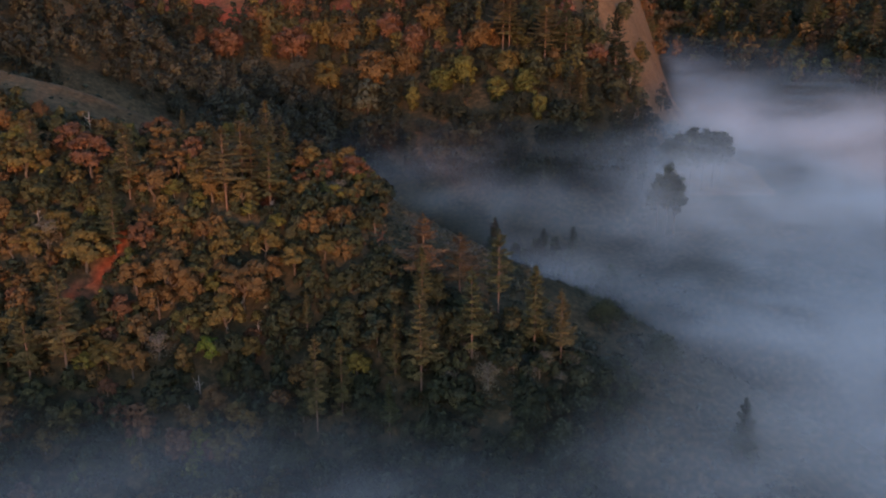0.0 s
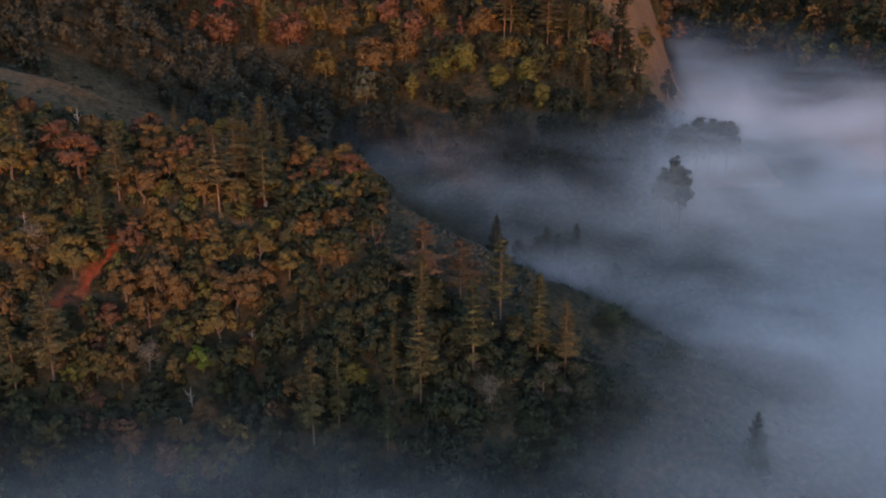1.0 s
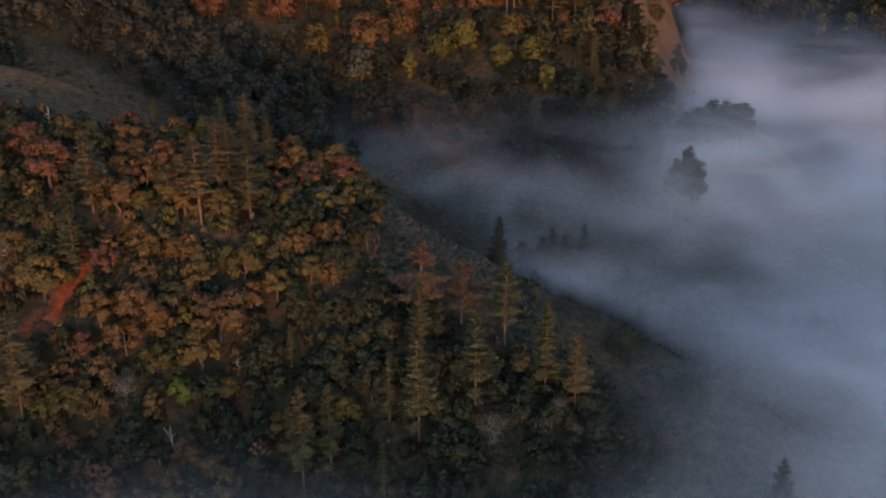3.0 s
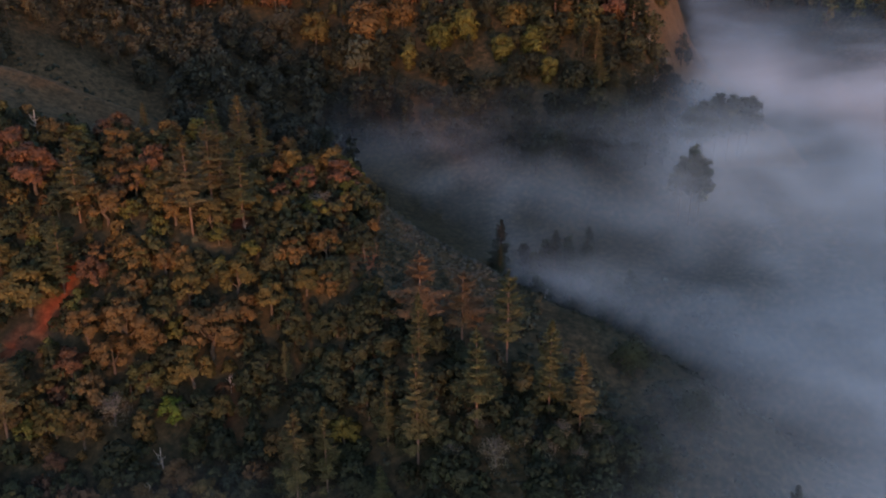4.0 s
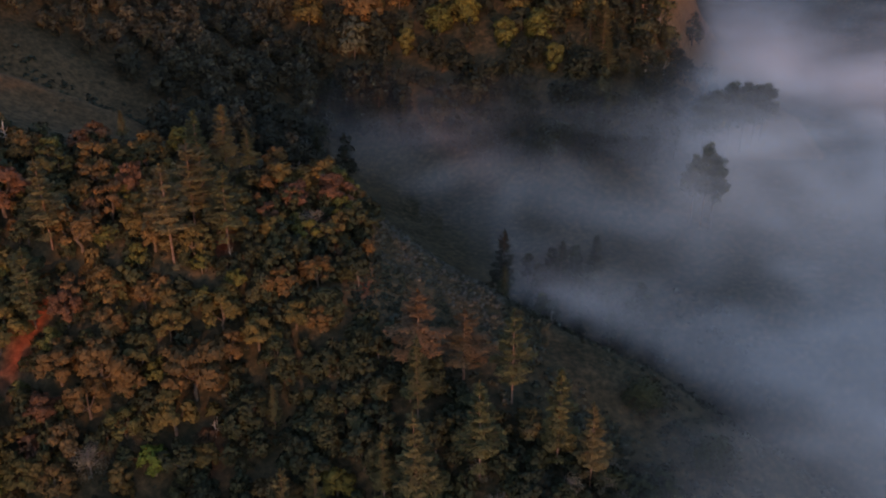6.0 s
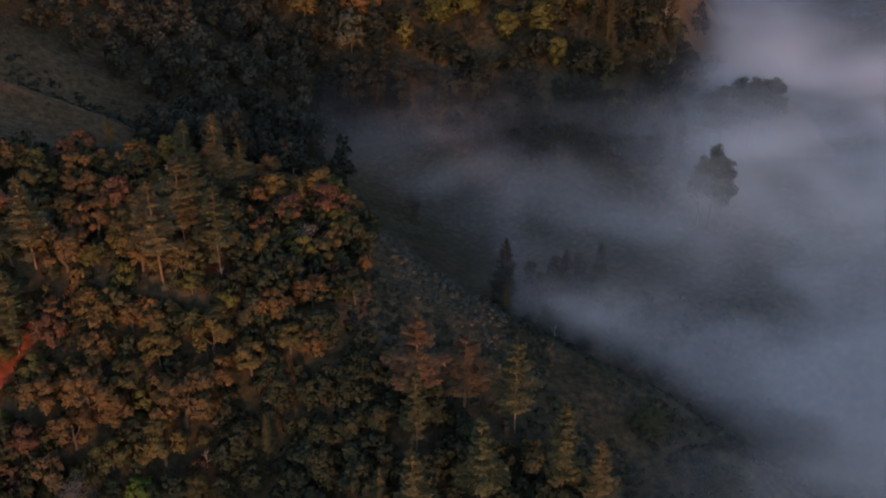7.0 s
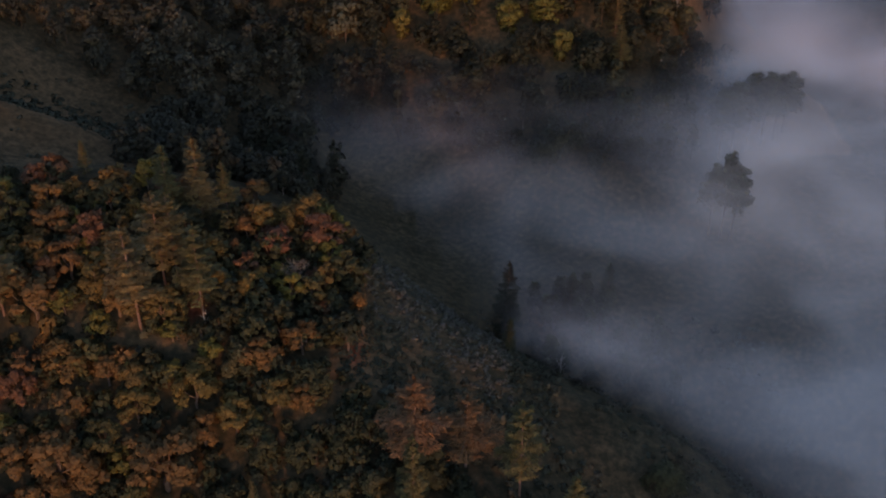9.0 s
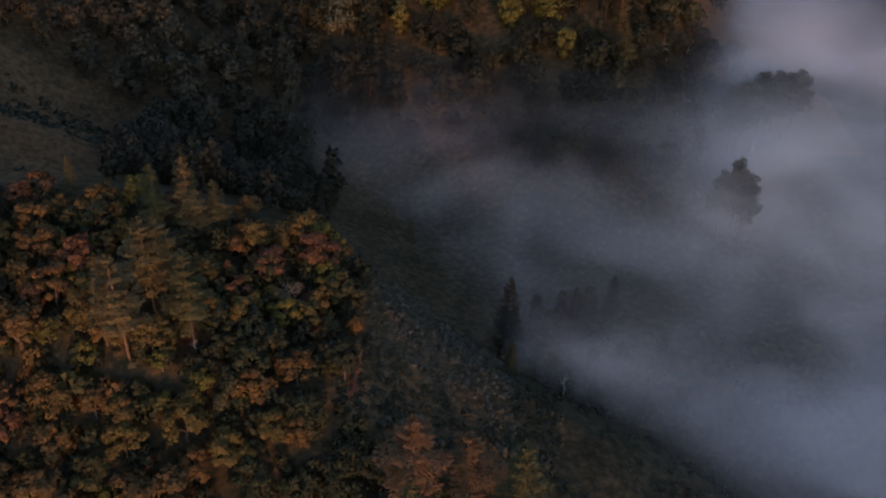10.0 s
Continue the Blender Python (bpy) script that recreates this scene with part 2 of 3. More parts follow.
def dryness(x, y):
    """Straw-dry grass: the far hill's edge and a few openings between the trees."""
    spots = ((-96, 236, 7, 4), (-15, 214, 3, 7), (-92, 462, 12, 14), (-148, 360, 16, 9))
    w = 0.3 * np.exp(-(((x + 105) / 48) ** 2 + ((y - 288) / 38) ** 2) ** 2) 
    for cx, cy, rx, ry in spots:
        w = np.maximum(w, np.exp(-(((x - cx) / rx) ** 2 + ((y - cy) / ry) ** 2) * 1.2))
    edge = (1 / (1 + np.exp(-(x - 82 + 0.65 * (y - 368)) / 5))) * ((x > 30) & (x < 125) & (y > 340) & (y < 560))
    return np.maximum(w, 0.75 * edge)


def bare_soil(x, y):
    """A worn track of red earth between the oaks, and a few scars."""
    w = np.zeros_like(x)
    for cx, cy, rx, ry in ((-75, 196, 1.7, 3.2), (-79, 191, 1.5, 3.0), (-72, 202, 1.2, 4.0), (-15, 214, 0.9, 2.2), (-43, 219, 1.8, 2.5), (-147, 443, 9, 12), (-118, 460, 14, 9), (-98, 450, 8, 10), (-43, 453, 10, 8), (-80, 462, 8, 8), (-39, 184, 0.9, 4)):
        w = np.maximum(w, 1.2 * np.exp(-(((x - cx) / rx) ** 2 + ((y - cy) / ry) ** 2)))
    return np.clip(w, 0, 1)


land = fast_mesh("ground", v, q, m_ground, True)
land.attributes.new("clay", "FLOAT", "POINT").data.foreach_set("value", bare_soil(v[:, 0], v[:, 1]).astype(np.float32))
land.attributes.new("dry", "FLOAT", "POINT").data.foreach_set("value", dryness(v[:, 0], v[:, 1]).astype(np.float32))
tagged(new("ground", land), "rolling hillside ground of dry grass and leaf litter", "hillside", kind="structure")


# ---- mist in the valleys, a stack of thin sheets ----
def fog_top(x, y):
    return np.clip(50 + 0.125 * (y - 170), 51, 79) + 2.5 * np.exp(-((y - 172) / 45) ** 2) / (1 + np.exp(-(np.abs(x - 5) - 36) / 8)) + 1.5 * np.exp(-((y - 345) / 30) ** 2) + 7.0 * np.exp(-((x - 94) / 16) ** 2 - ((y - 372) / 22) ** 2) + 5.5 * np.exp(-((x - 80) / 28) ** 2 - ((y - 312) / 36) ** 2) + 6.5 * np.exp(-((y - 200) / 45) ** 2) / (1 + np.exp(-(x - 28) / 7)) + 8.0 * np.exp(-((x - 28) / 22) ** 2 - ((y - 254) / 20) ** 2) + 2.0 * np.sin(0.03 * x + 0.02 * y) * np.sin(0.025 * y - 0.01 * x)


def fog_weight(x, y, z):
    """Thick over the open valley, thin in the ravine and along the foot of the near slope, nothing at the ground's edge."""
    valley = 1 / (1 + np.exp(-(x - 62 - 0.27 * np.clip(y - 200, 0, 105) - 0.32 * np.maximum(200 - y, 0)) / 11))
    around = np.mean([np.maximum(height(x, y), height(x + 9 * math.cos(a), y + 9 * math.sin(a))) for a in np.arange(0, 6.2, 0.785)], axis=0)
    over = np.clip((z - around) / np.where(y > 300, 8.0, np.where(x > 22, np.where(y > CREST_Y(x) - 4, 7.5, 4.5), np.where((x > 12) & (y > CREST_Y(x) - 6), 6.0, np.where(y < 180, 9.0, 15.0)))), 0, 1)
    foot = 0.07 * np.exp(-((y - FOOT_Y(x) + 6) / 26) ** 2) / (1 + np.exp(-(x + 8) / 12))
    head = 1 - 0.5 / (1 + np.exp((x + 28) / 8)) / (1 + np.exp(-(y - 250) / 10))
    edge = np.clip((x + 420) / 120, 0, 1) * np.clip((900 - x) / 200, 0, 1) * np.clip((y + 160) / 120, 0, 1) * np.clip((900 - y) / 150, 0, 1)
    return over * over * (3 - 2 * over) * edge * (0.062 * head + 0.035 / (1 + np.exp((y - 178) / 7)) + 0.03 * np.exp(-((y - 150) / 30) ** 2) / (1 + np.exp(-(x - 16) / 9)) + foot + 0.12 * np.exp(-((x - 75) / 20) ** 2 - ((y - 297) / 18) ** 2) + 0.10 * np.exp(-((x - 38) / 24) ** 2 - ((y - 262) / 26) ** 2) + (0.36 - 0.15 / (1 + np.exp((y - 275) / 18))) * valley)


SHEETS = 14
gx, gy = stations(-120, 200, 6.0, 800), stations(120, 420, 6.0, 800)
for k in range(-3, SHEETS):
    v, q = grid(gx, gy, lambda x, y: fog_top(x, y) - (1.9 if k > 0 else 2.4) * k + 1.2 * np.sin(0.05 * x + 1.7 * k) * np.sin(0.045 * y + 2.3 * k) + 0.5 * np.sin(0.16 * x + 0.9 * k) * np.sin(0.14 * y + 1.1 * k))
    w = (0.05 + 0.24 * min(1, k / 9) if k >= 0 else 0.034) * fog_weight(v[:, 0], v[:, 1], v[:, 2])
    q = q[w[q].max(axis=1) > 0.006]
    keep, q = np.unique(q, return_inverse=True)
    me = fast_mesh("mist", v[keep], q.reshape(-1, 4), m_fog, True)
    me.attributes.new("mist_weight", "FLOAT", "POINT").data.foreach_set("value", w[keep].astype(np.float32))
    tagged(new("mist_sheet", me), "thin bluish morning mist lying in the valley", "mist", "mist layers", "stuff")


# ---- trees ----
rng = np.random.default_rng(7)


def tube(path, radii, sides=6):
    """Verts and quads of a tapered limb along a path."""
    path = np.asarray(path, float)
    d = np.gradient(path, axis=0)
    d /= np.linalg.norm(d, axis=1)[:, None]
    side = np.cross(d, [0.31, 0.95, 0.05])
    side /= np.linalg.norm(side, axis=1)[:, None]
    up = np.cross(d, side)
    a = np.linspace(0, 2 * np.pi, sides, endpoint=False)
    v = (path[:, None] + np.asarray(radii)[:, None, None] * (np.cos(a)[None, :, None] * side[:, None] + np.sin(a)[None, :, None] * up[:, None])).reshape(-1, 3)
    i = np.arange(len(path) * sides).reshape(len(path), sides)
    j = np.roll(i, -1, axis=1)
    return v, np.stack([i[:-1], j[:-1], j[1:], i[1:]], -1).reshape(-1, 4)


def joined(pieces):
    vs, qs, n = [], [], 0
    for v, q in pieces:
        vs.append(v)
        qs.append(q + n)
        n += len(v)
    return np.concatenate(vs), np.concatenate(qs)


def unit(v):
    return v / np.maximum(np.linalg.norm(v, axis=-1, keepdims=True), 1e-6)


def leaves(places, normals, sizes, tones, rough=0.5):
    """A crumpled three-cornered leaf clump at each place, lying across its normal: verts, faces, soft normals, tones."""
    n = len(places)
    nrm = unit(normals + rng.normal(0, rough, (n, 3)))
    a = unit(np.cross(nrm, rng.normal(0, 1, (n, 3))))
    b = np.cross(nrm, a)
    a, b = a * sizes[:, None], b * sizes[:, None]
    k = rng.uniform(0.6, 1.5, (n, 3, 1))
    bend = nrm[:, None] * sizes[:, None, None] * rng.uniform(-0.45, 0.2, (n, 3, 1))
    v = places[:, None] + np.stack([a, b * 0.9 - a * 0.5, -b * 0.9 - a * 0.5], 1) * k + bend
    soft = unit(normals * 0.75 + nrm * 0.25)
    return v.reshape(-1, 3), np.arange(3 * n).reshape(n, 3), np.repeat(soft, 3, axis=0), np.repeat(tones, 3)


def clothe(centre, radius, hub, count, size, flat=0.85, spread=0.16):
    """Leaves over the upper and outer sides of a crown's lobes."""
    lobes = len(centre)
    pick = rng.choice(lobes, count, p=radius ** 2 / (radius ** 2).sum())
    d = rng.normal(0, 1, (count, 3)) + 0.5 * unit(centre[pick] - hub)
    d[:, 2] = np.where(rng.random(count) < 0.7, np.abs(d[:, 2]), d[:, 2])
    d = unit(d)
    p = centre[pick] + d * (radius[pick] * rng.uniform(0.62, 1.12, count))[:, None] * np.array([1, 1, flat])
    tone = np.clip(0.5 + rng.normal(0, spread, lobes)[pick] + rng.normal(0, 0.06, count), 0, 1)
    return leaves(p, unit(0.62 * d + 0.38 * unit(p - hub)), size * rng.uniform(0.5, 1.35, count), tone)


def oak_shape(r, h, count, size, limbs=6):
    """Crown and trunk of a broad oak: billowing main lobes, each of several smaller ones, with gaps between."""
    mains = int(rng.integers(9, 15))
    ang = np.arange(mains) * 2.4 + rng.normal(0, 0.35, mains)
    up = np.clip(np.linspace(0.97, -0.45, mains) + rng.normal(0, 0.12, mains), -0.5, 1)
    rad = r * np.sqrt(1 - up ** 2) * rng.uniform(0.5, 0.82, mains)
    squeeze, turned = rng.uniform(0.8, 1.0), rng.uniform(0, 6.28)
    x, y = rad * np.cos(ang), rad * np.sin(ang) * squeeze
    cz = h * (0.47 + 0.31 * up + rng.normal(0, 0.03, mains))
    main = np.stack([x * math.cos(turned) - y * math.sin(turned), x * math.sin(turned) + y * math.cos(turned), cz], -1)
    big = r * rng.uniform(0.26, 0.44, mains)
    centre, radius = [], []
    for c, b in zip(main, big):
        k = int(rng.integers(5, 9))
        d = rng.normal(0, 1, (k, 3)) + unit(c - np.array([0, 0, 0.3 * h])) * 0.8
        centre.append(c + unit(d) * b * rng.uniform(0.5, 0.95, (k, 1)) * np.array([1, 1, 0.8]))
        radius.append(b * rng.uniform(0.3, 0.58, k))
    hub = np.array([0, 0, 0.3 * h])
    crown = clothe(np.concatenate([main, *centre]), np.concatenate([big * 0.75, *radius]), hub, count, size)
    lean = rng.normal(0, 0.05 * h, 2)
    stem = np.array([[0, 0, -1.5], [0.02 * h, 0, 0.12 * h], [lean[0] * 0.5, lean[1] * 0.5, 0.28 * h], [lean[0], lean[1], 0.55 * h]])
    wood = tube(stem, [0.05 * r + 0.12, 0.04 * r + 0.1, 0.035 * r + 0.06, 0.03])
    boughs = []
    for c in main[:limbs]:
        s = stem[2] * rng.uniform(0.7, 1.0)
        boughs.append(tube([s, s * 0.5 + c * 0.5 + [0, 0, -0.05 * h], c], [0.022 * r + 0.05, 0.016 * r + 0.03, 0.02], 5))
    return crown, wood, boughs


def forest_shape(r, h, count, size, taper, lift=0.0, lobes=0):
    """A tall woodland tree, leafy from low down: taper 0 is round-headed, 1 pointed."""
    lobes = lobes or int(rng.integers(20, 32))
    u = np.sort(rng.random(lobes)) ** 0.8
    wide = (1 - taper) * np.sqrt(np.clip(1 - ((u - 0.42) / 0.6) ** 2, 0.05, 1)) + taper * (1.05 - u)
    ang = np.arange(lobes) * 2.4 + rng.normal(0, 0.4, lobes)
    rad = 0.7 * r * wide * rng.uniform(0.4 if lobes < 40 else 0.05, 1.2, lobes)
    centre = np.stack([rad * np.cos(ang), rad * np.sin(ang), lift + h * (0.1 + 0.82 * u)], -1)
    radius = r * (0.16 + 0.26 * wide) * rng.uniform(0.6, 1.25, lobes)
    hub = np.array([0, 0, lift + 0.45 * h])
    stem = tube([(0, 0, -1.5), (0.01 * h, 0, 0.3 * h + lift), (0, 0.01 * h, 0.8 * h + lift)], [0.3 + 0.01 * lift, 0.22, 0.04], 5)
    return clothe(centre, radius, hub, count, size), stem


def sprays(places, along, sizes, soft, tones):
    """Narrow flat needle sprays that point along their bough."""
    n = len(places)
    a = unit(along + rng.normal(0, 0.34, (n, 3)))
    b = unit(np.cross(np.array([0, 0, 1.0]) + rng.normal(0, 0.4, (n, 3)), a))
    a, b = a * sizes[:, None], b * (sizes * rng.uniform(0.2, 0.4, n))[:, None]
    v = places[:, None] + np.stack([a * 1.2, b - a * 0.7, -b - a * 0.7], 1)
    v[:, 0, 2] -= 0.12 * sizes
    return v.reshape(-1, 3), np.arange(3 * n).reshape(n, 3), np.repeat(soft, 3, axis=0), np.repeat(tones, 3)


def pine_shape(h, bare=0.3, width=0.17, density=1.0, ragged=0.15):
    """A tall pine with open, uneven whorls of slender boughs that sweep down and lift at their tips."""
    bend = rng.normal(0, 0.012 * h, 2)
    def stem(t):
        return np.array([bend[0] * t * t, bend[1] * t * t, h * t])
    ts = np.linspace(-0.06, 1, 9)
    trunk = tube([stem(t) for t in ts], 0.0115 * h * (1 - np.clip(ts, 0, 1)) ** 0.8 + 0.03, 7)
    boughs, pl, al, sz, nm, tn = [], [], [], [], [], []
    t = bare
    while t < 0.985:
        k = (t - bare) / (1 - bare)
        reach = h * width * (min(1, 0.6 + 1.5 * k) * (1 - k) ** 0.72 + 0.03)
        many = int(rng.integers(4, 7))
        for a in rng.uniform(0, 2 * np.pi) + np.arange(many) * 2 * np.pi / many + rng.normal(0, 0.3, many):
            if rng.random() < ragged + 0.3 * (k < 0.15):
                continue
            ln = reach * rng.uniform(0.55, 1.15)
            out = np.array([math.cos(a), math.sin(a), 0])
            side = np.array([-out[1], out[0], 0])
            base = stem(min(t + rng.uniform(-0.014, 0.014), 0.99))
            rise = rng.uniform(-0.34, -0.05) + 0.75 * k * k
            lift = rng.uniform(0.08, 0.2)
            def along(f):
                return ln * (rise * f + lift * f ** 3)
            boughs.append(tube([base + out * ln * f + [0, 0, along(f)] for f in (0, 0.5, 1.0)], [0.002 * h * (1.2 - k) + 0.018, 0.03, 0.012], 3))
            m = max(8, int(density * (14 + 27 * ln)))
            f = 0.16 + 0.88 * rng.random(m) ** 0.8
            off = rng.normal(0, 0.2, m) * (1.25 - 0.55 * f)
            p = base + out * (ln * f)[:, None] + side * (off * ln)[:, None]
            p[:, 2] += along(f) - 0.18 * np.abs(off) * ln + rng.normal(0, 0.05, m)
            pl.append(p)
            al.append(out * 0.75 + side * (np.sign(off) * np.minimum(1, 5 * np.abs(off)))[:, None] + [0, 0, 0.1 + rise * 0.5])
            sz.append(rng.uniform(0.26, 0.52, m) * (0.6 + 0.02 * h) / density ** 0.5)
            nm.append(unit(out * 0.62 + np.array([0, 0, 0.75]) + rng.normal(0, 0.22, (m, 3))))
            tn.append(np.clip(rng.normal(0.5, 0.13) + 0.25 * (f - 0.6) + rng.normal(0, 0.06, m), 0, 1))
        t += rng.uniform(0.036, 0.058) * (1 - 0.4 * k)
    pl.append(stem(1.0) + rng.normal(0, 0.1, (24, 3)) * [1, 1, 3]), al.append(np.tile([0, 0, 1.0], (24, 1))), sz.append(np.full(24, 0.3))
    nm.append(unit(rng.normal(0, 0.5, (24, 3)) + [0, 0, 0.6])), tn.append(np.full(24, 0.55))
    return sprays(*map(np.concatenate, (pl, al, sz, nm, tn))), trunk, joined(boughs)


def snag_shape(h, limbs, spread=0.3):
    wood = [tube([(0, 0, -1), (0.03 * h, 0.02 * h, 0.4 * h), (-0.02 * h, 0.05 * h, 0.75 * h), (0.06 * h, 0.02 * h, h)], [0.03 * h, 0.024 * h, 0.015 * h, 0.02], 7)]
    for _ in range(limbs):
        t, a = rng.uniform(0.3, 0.85), rng.uniform(0, 6.28)
        s = np.array([0.01 * h, 0.03 * h, t * h])
        o = np.array([math.cos(a), math.sin(a), 0]) * h * rng.uniform(0.4 * spread, spread)
        wood.append(tube([s, s + o * 0.5 + [0, 0, 0.06 * h], s + o * 0.8 + [0, 0, 0.16 * h], s + o + [0, 0, 0.2 * h * rng.uniform(0.4, 1.3)]], [0.012 * h, 0.009 * h, 0.006 * h, 0.015], 5))
    return joined(wood)


def part(name, shape, mat, parent, label=""):
    ob = new(name, fast_mesh(name, shape[0], shape[1], mat, False, *shape[2:]))
    ob.parent = parent
    return tagged(ob, label)


def make_oak(r, h, count, size, mat=None, label="", name="oak_tree", taper=None, lift=0.0, lobes=0):
    t = tagged(new(name), label or "broadleaf oak with a rounded lobed crown on the hillside", "tree", "oaks on the hillside")
    if taper is None:
        crown, wood, boughs = oak_shape(r, h, count, size)
        trunk = part("trunk", wood, m_bark, t)
        tagged(part("branchwork", joined(boughs), m_bark, trunk), kind="stuff")
    else:
        crown, wood = forest_shape(r, h, count, size, taper, lift, lobes or (80 if lift else 0))
        part("trunk", wood, m_bark, t)
    part("crown", crown, mat or m_oak, t)
    return t


def make_pine(h, bare, width, density=1.0, mat=None, label="", ragged=0.15):
    needles, trunk, boughs = pine_shape(h, bare, width, density, ragged)
    t = tagged(new("pine_tree"), label or "tall slender pine with a bare reddish trunk", "tree", "pines above the oaks")
    stem = part("trunk", trunk, m_pinebark, t)
    tagged(part("branchwork", boughs, m_pinebark, stem), kind="stuff")
    part("crown", needles, mat or m_pine, t)
    return t


def planted(kind, x, y, turn, scale):
    """A copy of a tree at its place on the ground, with its own size."""
    t = copy_thing(kind, Matrix())
    t.location, t.rotation_euler, t.scale = (x, y, float(height(x, y))), (0, 0, turn), (scale, scale, scale)
    return t


def wooded(x, y):
    """How thickly the ground is wooded, 0 to 1."""
    cy, sy = CREST_Y(x), SHOULDER_Y(x)
    z = height(x, y)
    near_face = (x < -12) & (y < cy + np.where(x < -45, -3, 6)) & (y > 130)
    knoll = (x > -14) & (y > sy + 10) & (y < cy + 60)
    lower = (x >= -12) & (x < 40 - 0.3 * (175 - y)) & (y <= sy + 11) & (y > 130)
    bare = (y > cy + 4) & (y < np.where(x > -126, FOLD_Y(x) + 5, SPUR_Y(x) + 8)) & (x < -66 - 0.35 * np.maximum(y - 285, 0))
    strip = (y > cy - 5) & (y < cy + 9) & (x > -46) & (x < -26)
    beyond = (y > 300) & (z > np.where(x > 90, 70, 52)) & (z < 128)
    grass = (x > 79 - 0.65 * (y - 368)) & (x > 30) & (x < 118) & (y > 345) & (y < 540) & (z > 88)
    w = np.where(near_face, 1.0, 0.0)
    w = np.where(lower, 1.0, w)
    w = np.where(beyond & ~grass & ~bare, 1.0, w)
    w = np.where((y > cy + 8) & (y <= 300) & (x < -24) & ~bare, 0.0, w)
    w = np.where(dryness(x, y) > 0.5, 0.08, w)
    w = np.where(bare_soil(x, y) > 0.4, 0.0, w)
    return np.where(knoll | bare | strip, 0.0, w)


# ---- where the pines stand: x, y, height, kind ----
PINE_PLACES = [(-50.1, 212.0, 19.6, 0), (-48.2, 222.1, 18.0, 2), (-46.4, 224.0, 17.0, 2), (-41.0, 217.5, 17.2, 1), (-45.6, 242.0, 16.5, 3), (-50.9, 240.0, 15.0, 3), (-41.5, 245.1, 11.0, 1), (-72.4, 212.5, 17.6, 1), (-72.7, 200.3, 15.8, 4),
               (-76.3, 176.0, 21.3, 0), (-82.9, 173.8, 16.0, 3), (-4.3, 172.5, 20.8, 1), (5.8, 175.5, 19.0, 1), (11.9, 190.5, 18.5, 2), (18.8, 180.0, 18.5, 3), (23.8, 176.0, 16.0, 1)]
PINE_SMALL = [(-4.3, 185.7, 15.5, 4), (-24.9, 169.0, 20.4, 0), (-20.1, 171.3, 17.0, 3), (-10.3, 165.0, 11.5, 1), (-9.7, 175.9, 13.5, 3), (-29.1, 188.5, 9.0, 3),
              (56.8, 160.3, 13.6, 5), (28.5, 257.0, 15.5, 5), (37.5, 262.0, 13.5, 5), (14.4, 255.0, 17.5, 5), (-96.9, 219.8, 14.0, 1), (-69.3, 249.9, 7.0, 3), (12.6, 226.5, 7.5, 5)]
PINE_FAR = [(67.5, 374.4, 26.5, 5), (24.3, 390.0, 25.0, 2), (26.8, 389.0, 24.0, 2), (40.2, 377.8, 27.5, 2), (48.2, 377.5, 23.5, 1), (51.7, 344.2, 15.0, 1), (52.0, 356.7, 14.0, 3), (8.5, 378.0, 14.5, 3), (-31.1, 276.0, 15.0, 5),
            (217.8, 539.7, 30.0, 2), (188.8, 574.0, 26.0, 2), (201.8, 528.0, 28.0, 0), (213.4, 479.3, 24.0, 2), (208.0, 545.0, 27.0, 0)]


GOLDEN = [(20.8, 362.6, 1.0), (35.4, 350.1, 0.9), (-12.0, 372.0, 0.9)]


# oaks in full autumn colour: x, y, crown radius
BRIGHT_OAKS = {
    "golden": [(-85.8, 203.2, 3.7), (-78.0, 196.3, 5.6), (-97.2, 216.0, 5.0), (-46.0, 187.0, 4.4), (-33.3, 222.2, 3.6), (-39.8, 202.7, 3.9), (-33.1, 199.7, 3.8), (-68.0, 176.4, 3.4), (-38.8, 222.5, 2.8), (-90.0, 198.9, 4.1), (-48.8, 199.9, 3.3), (-26.5, 202.4, 3.3)],
    "orange": [(-66.9, 212.1, 4.9), (-58.3, 190.2, 5.6), (-43.2, 192.6, 6.3), (-29.5, 207.5, 3.4), (-23.5, 211.2, 3.2), (-36.3, 248.3, 3.4), (-65.8, 191.3, 4.3), (-58.8, 198.7, 3.6), (-53.8, 190.6, 3.3), (-38.0, 198.2, 3.3), (-94.5, 197.7, 3.5), (-53.8, 203.9, 3.1), (-68.8, 229.4, 3.8), (-22.0, 201.7, 2.8), (-60.1, 186.9, 3.7)],
    "yellow": [(-45.0, 211.4, 2.2), (-38.1, 208.7, 2.4), (-20.7, 234.2, 3.2), (-72.5, 175.7, 2.7), (-26.7, 223.2, 3.0)],
    "rust": [(-67.4, 185.3, 3.0), (-22.5, 238.5, 4.3), (-83.5, 220.0, 5.5), (-91.5, 229.5, 4.5), (-66.8, 200.1, 3.2)],
}
BRIGHT_FAR = {
    "golden": [(-48.0, 397.5, 6.6), (-55.7, 424.5, 6.0), (25.7, 375.8, 5.2)],
    "orange": [(-27.3, 388.8, 8.5), (-14.8, 391.3, 5.4), (-5.8, 414.1, 6.5), (15.2, 393.4, 6.2), (-42.7, 419.0, 6.6)],
    "yellow": [(8.0, 376.8, 5.8), (-0.9, 375.8, 5.2), (31.4, 362.3, 5.4)],
    "rust": [(-65.7, 416.3, 8.0), (-11.5, 401.2, 7.0), (-93.9, 416.8, 7.0), (-22.8, 416.6, 6.6)],
    "grey": [(-30.2, 378.7, 7.0)],
}


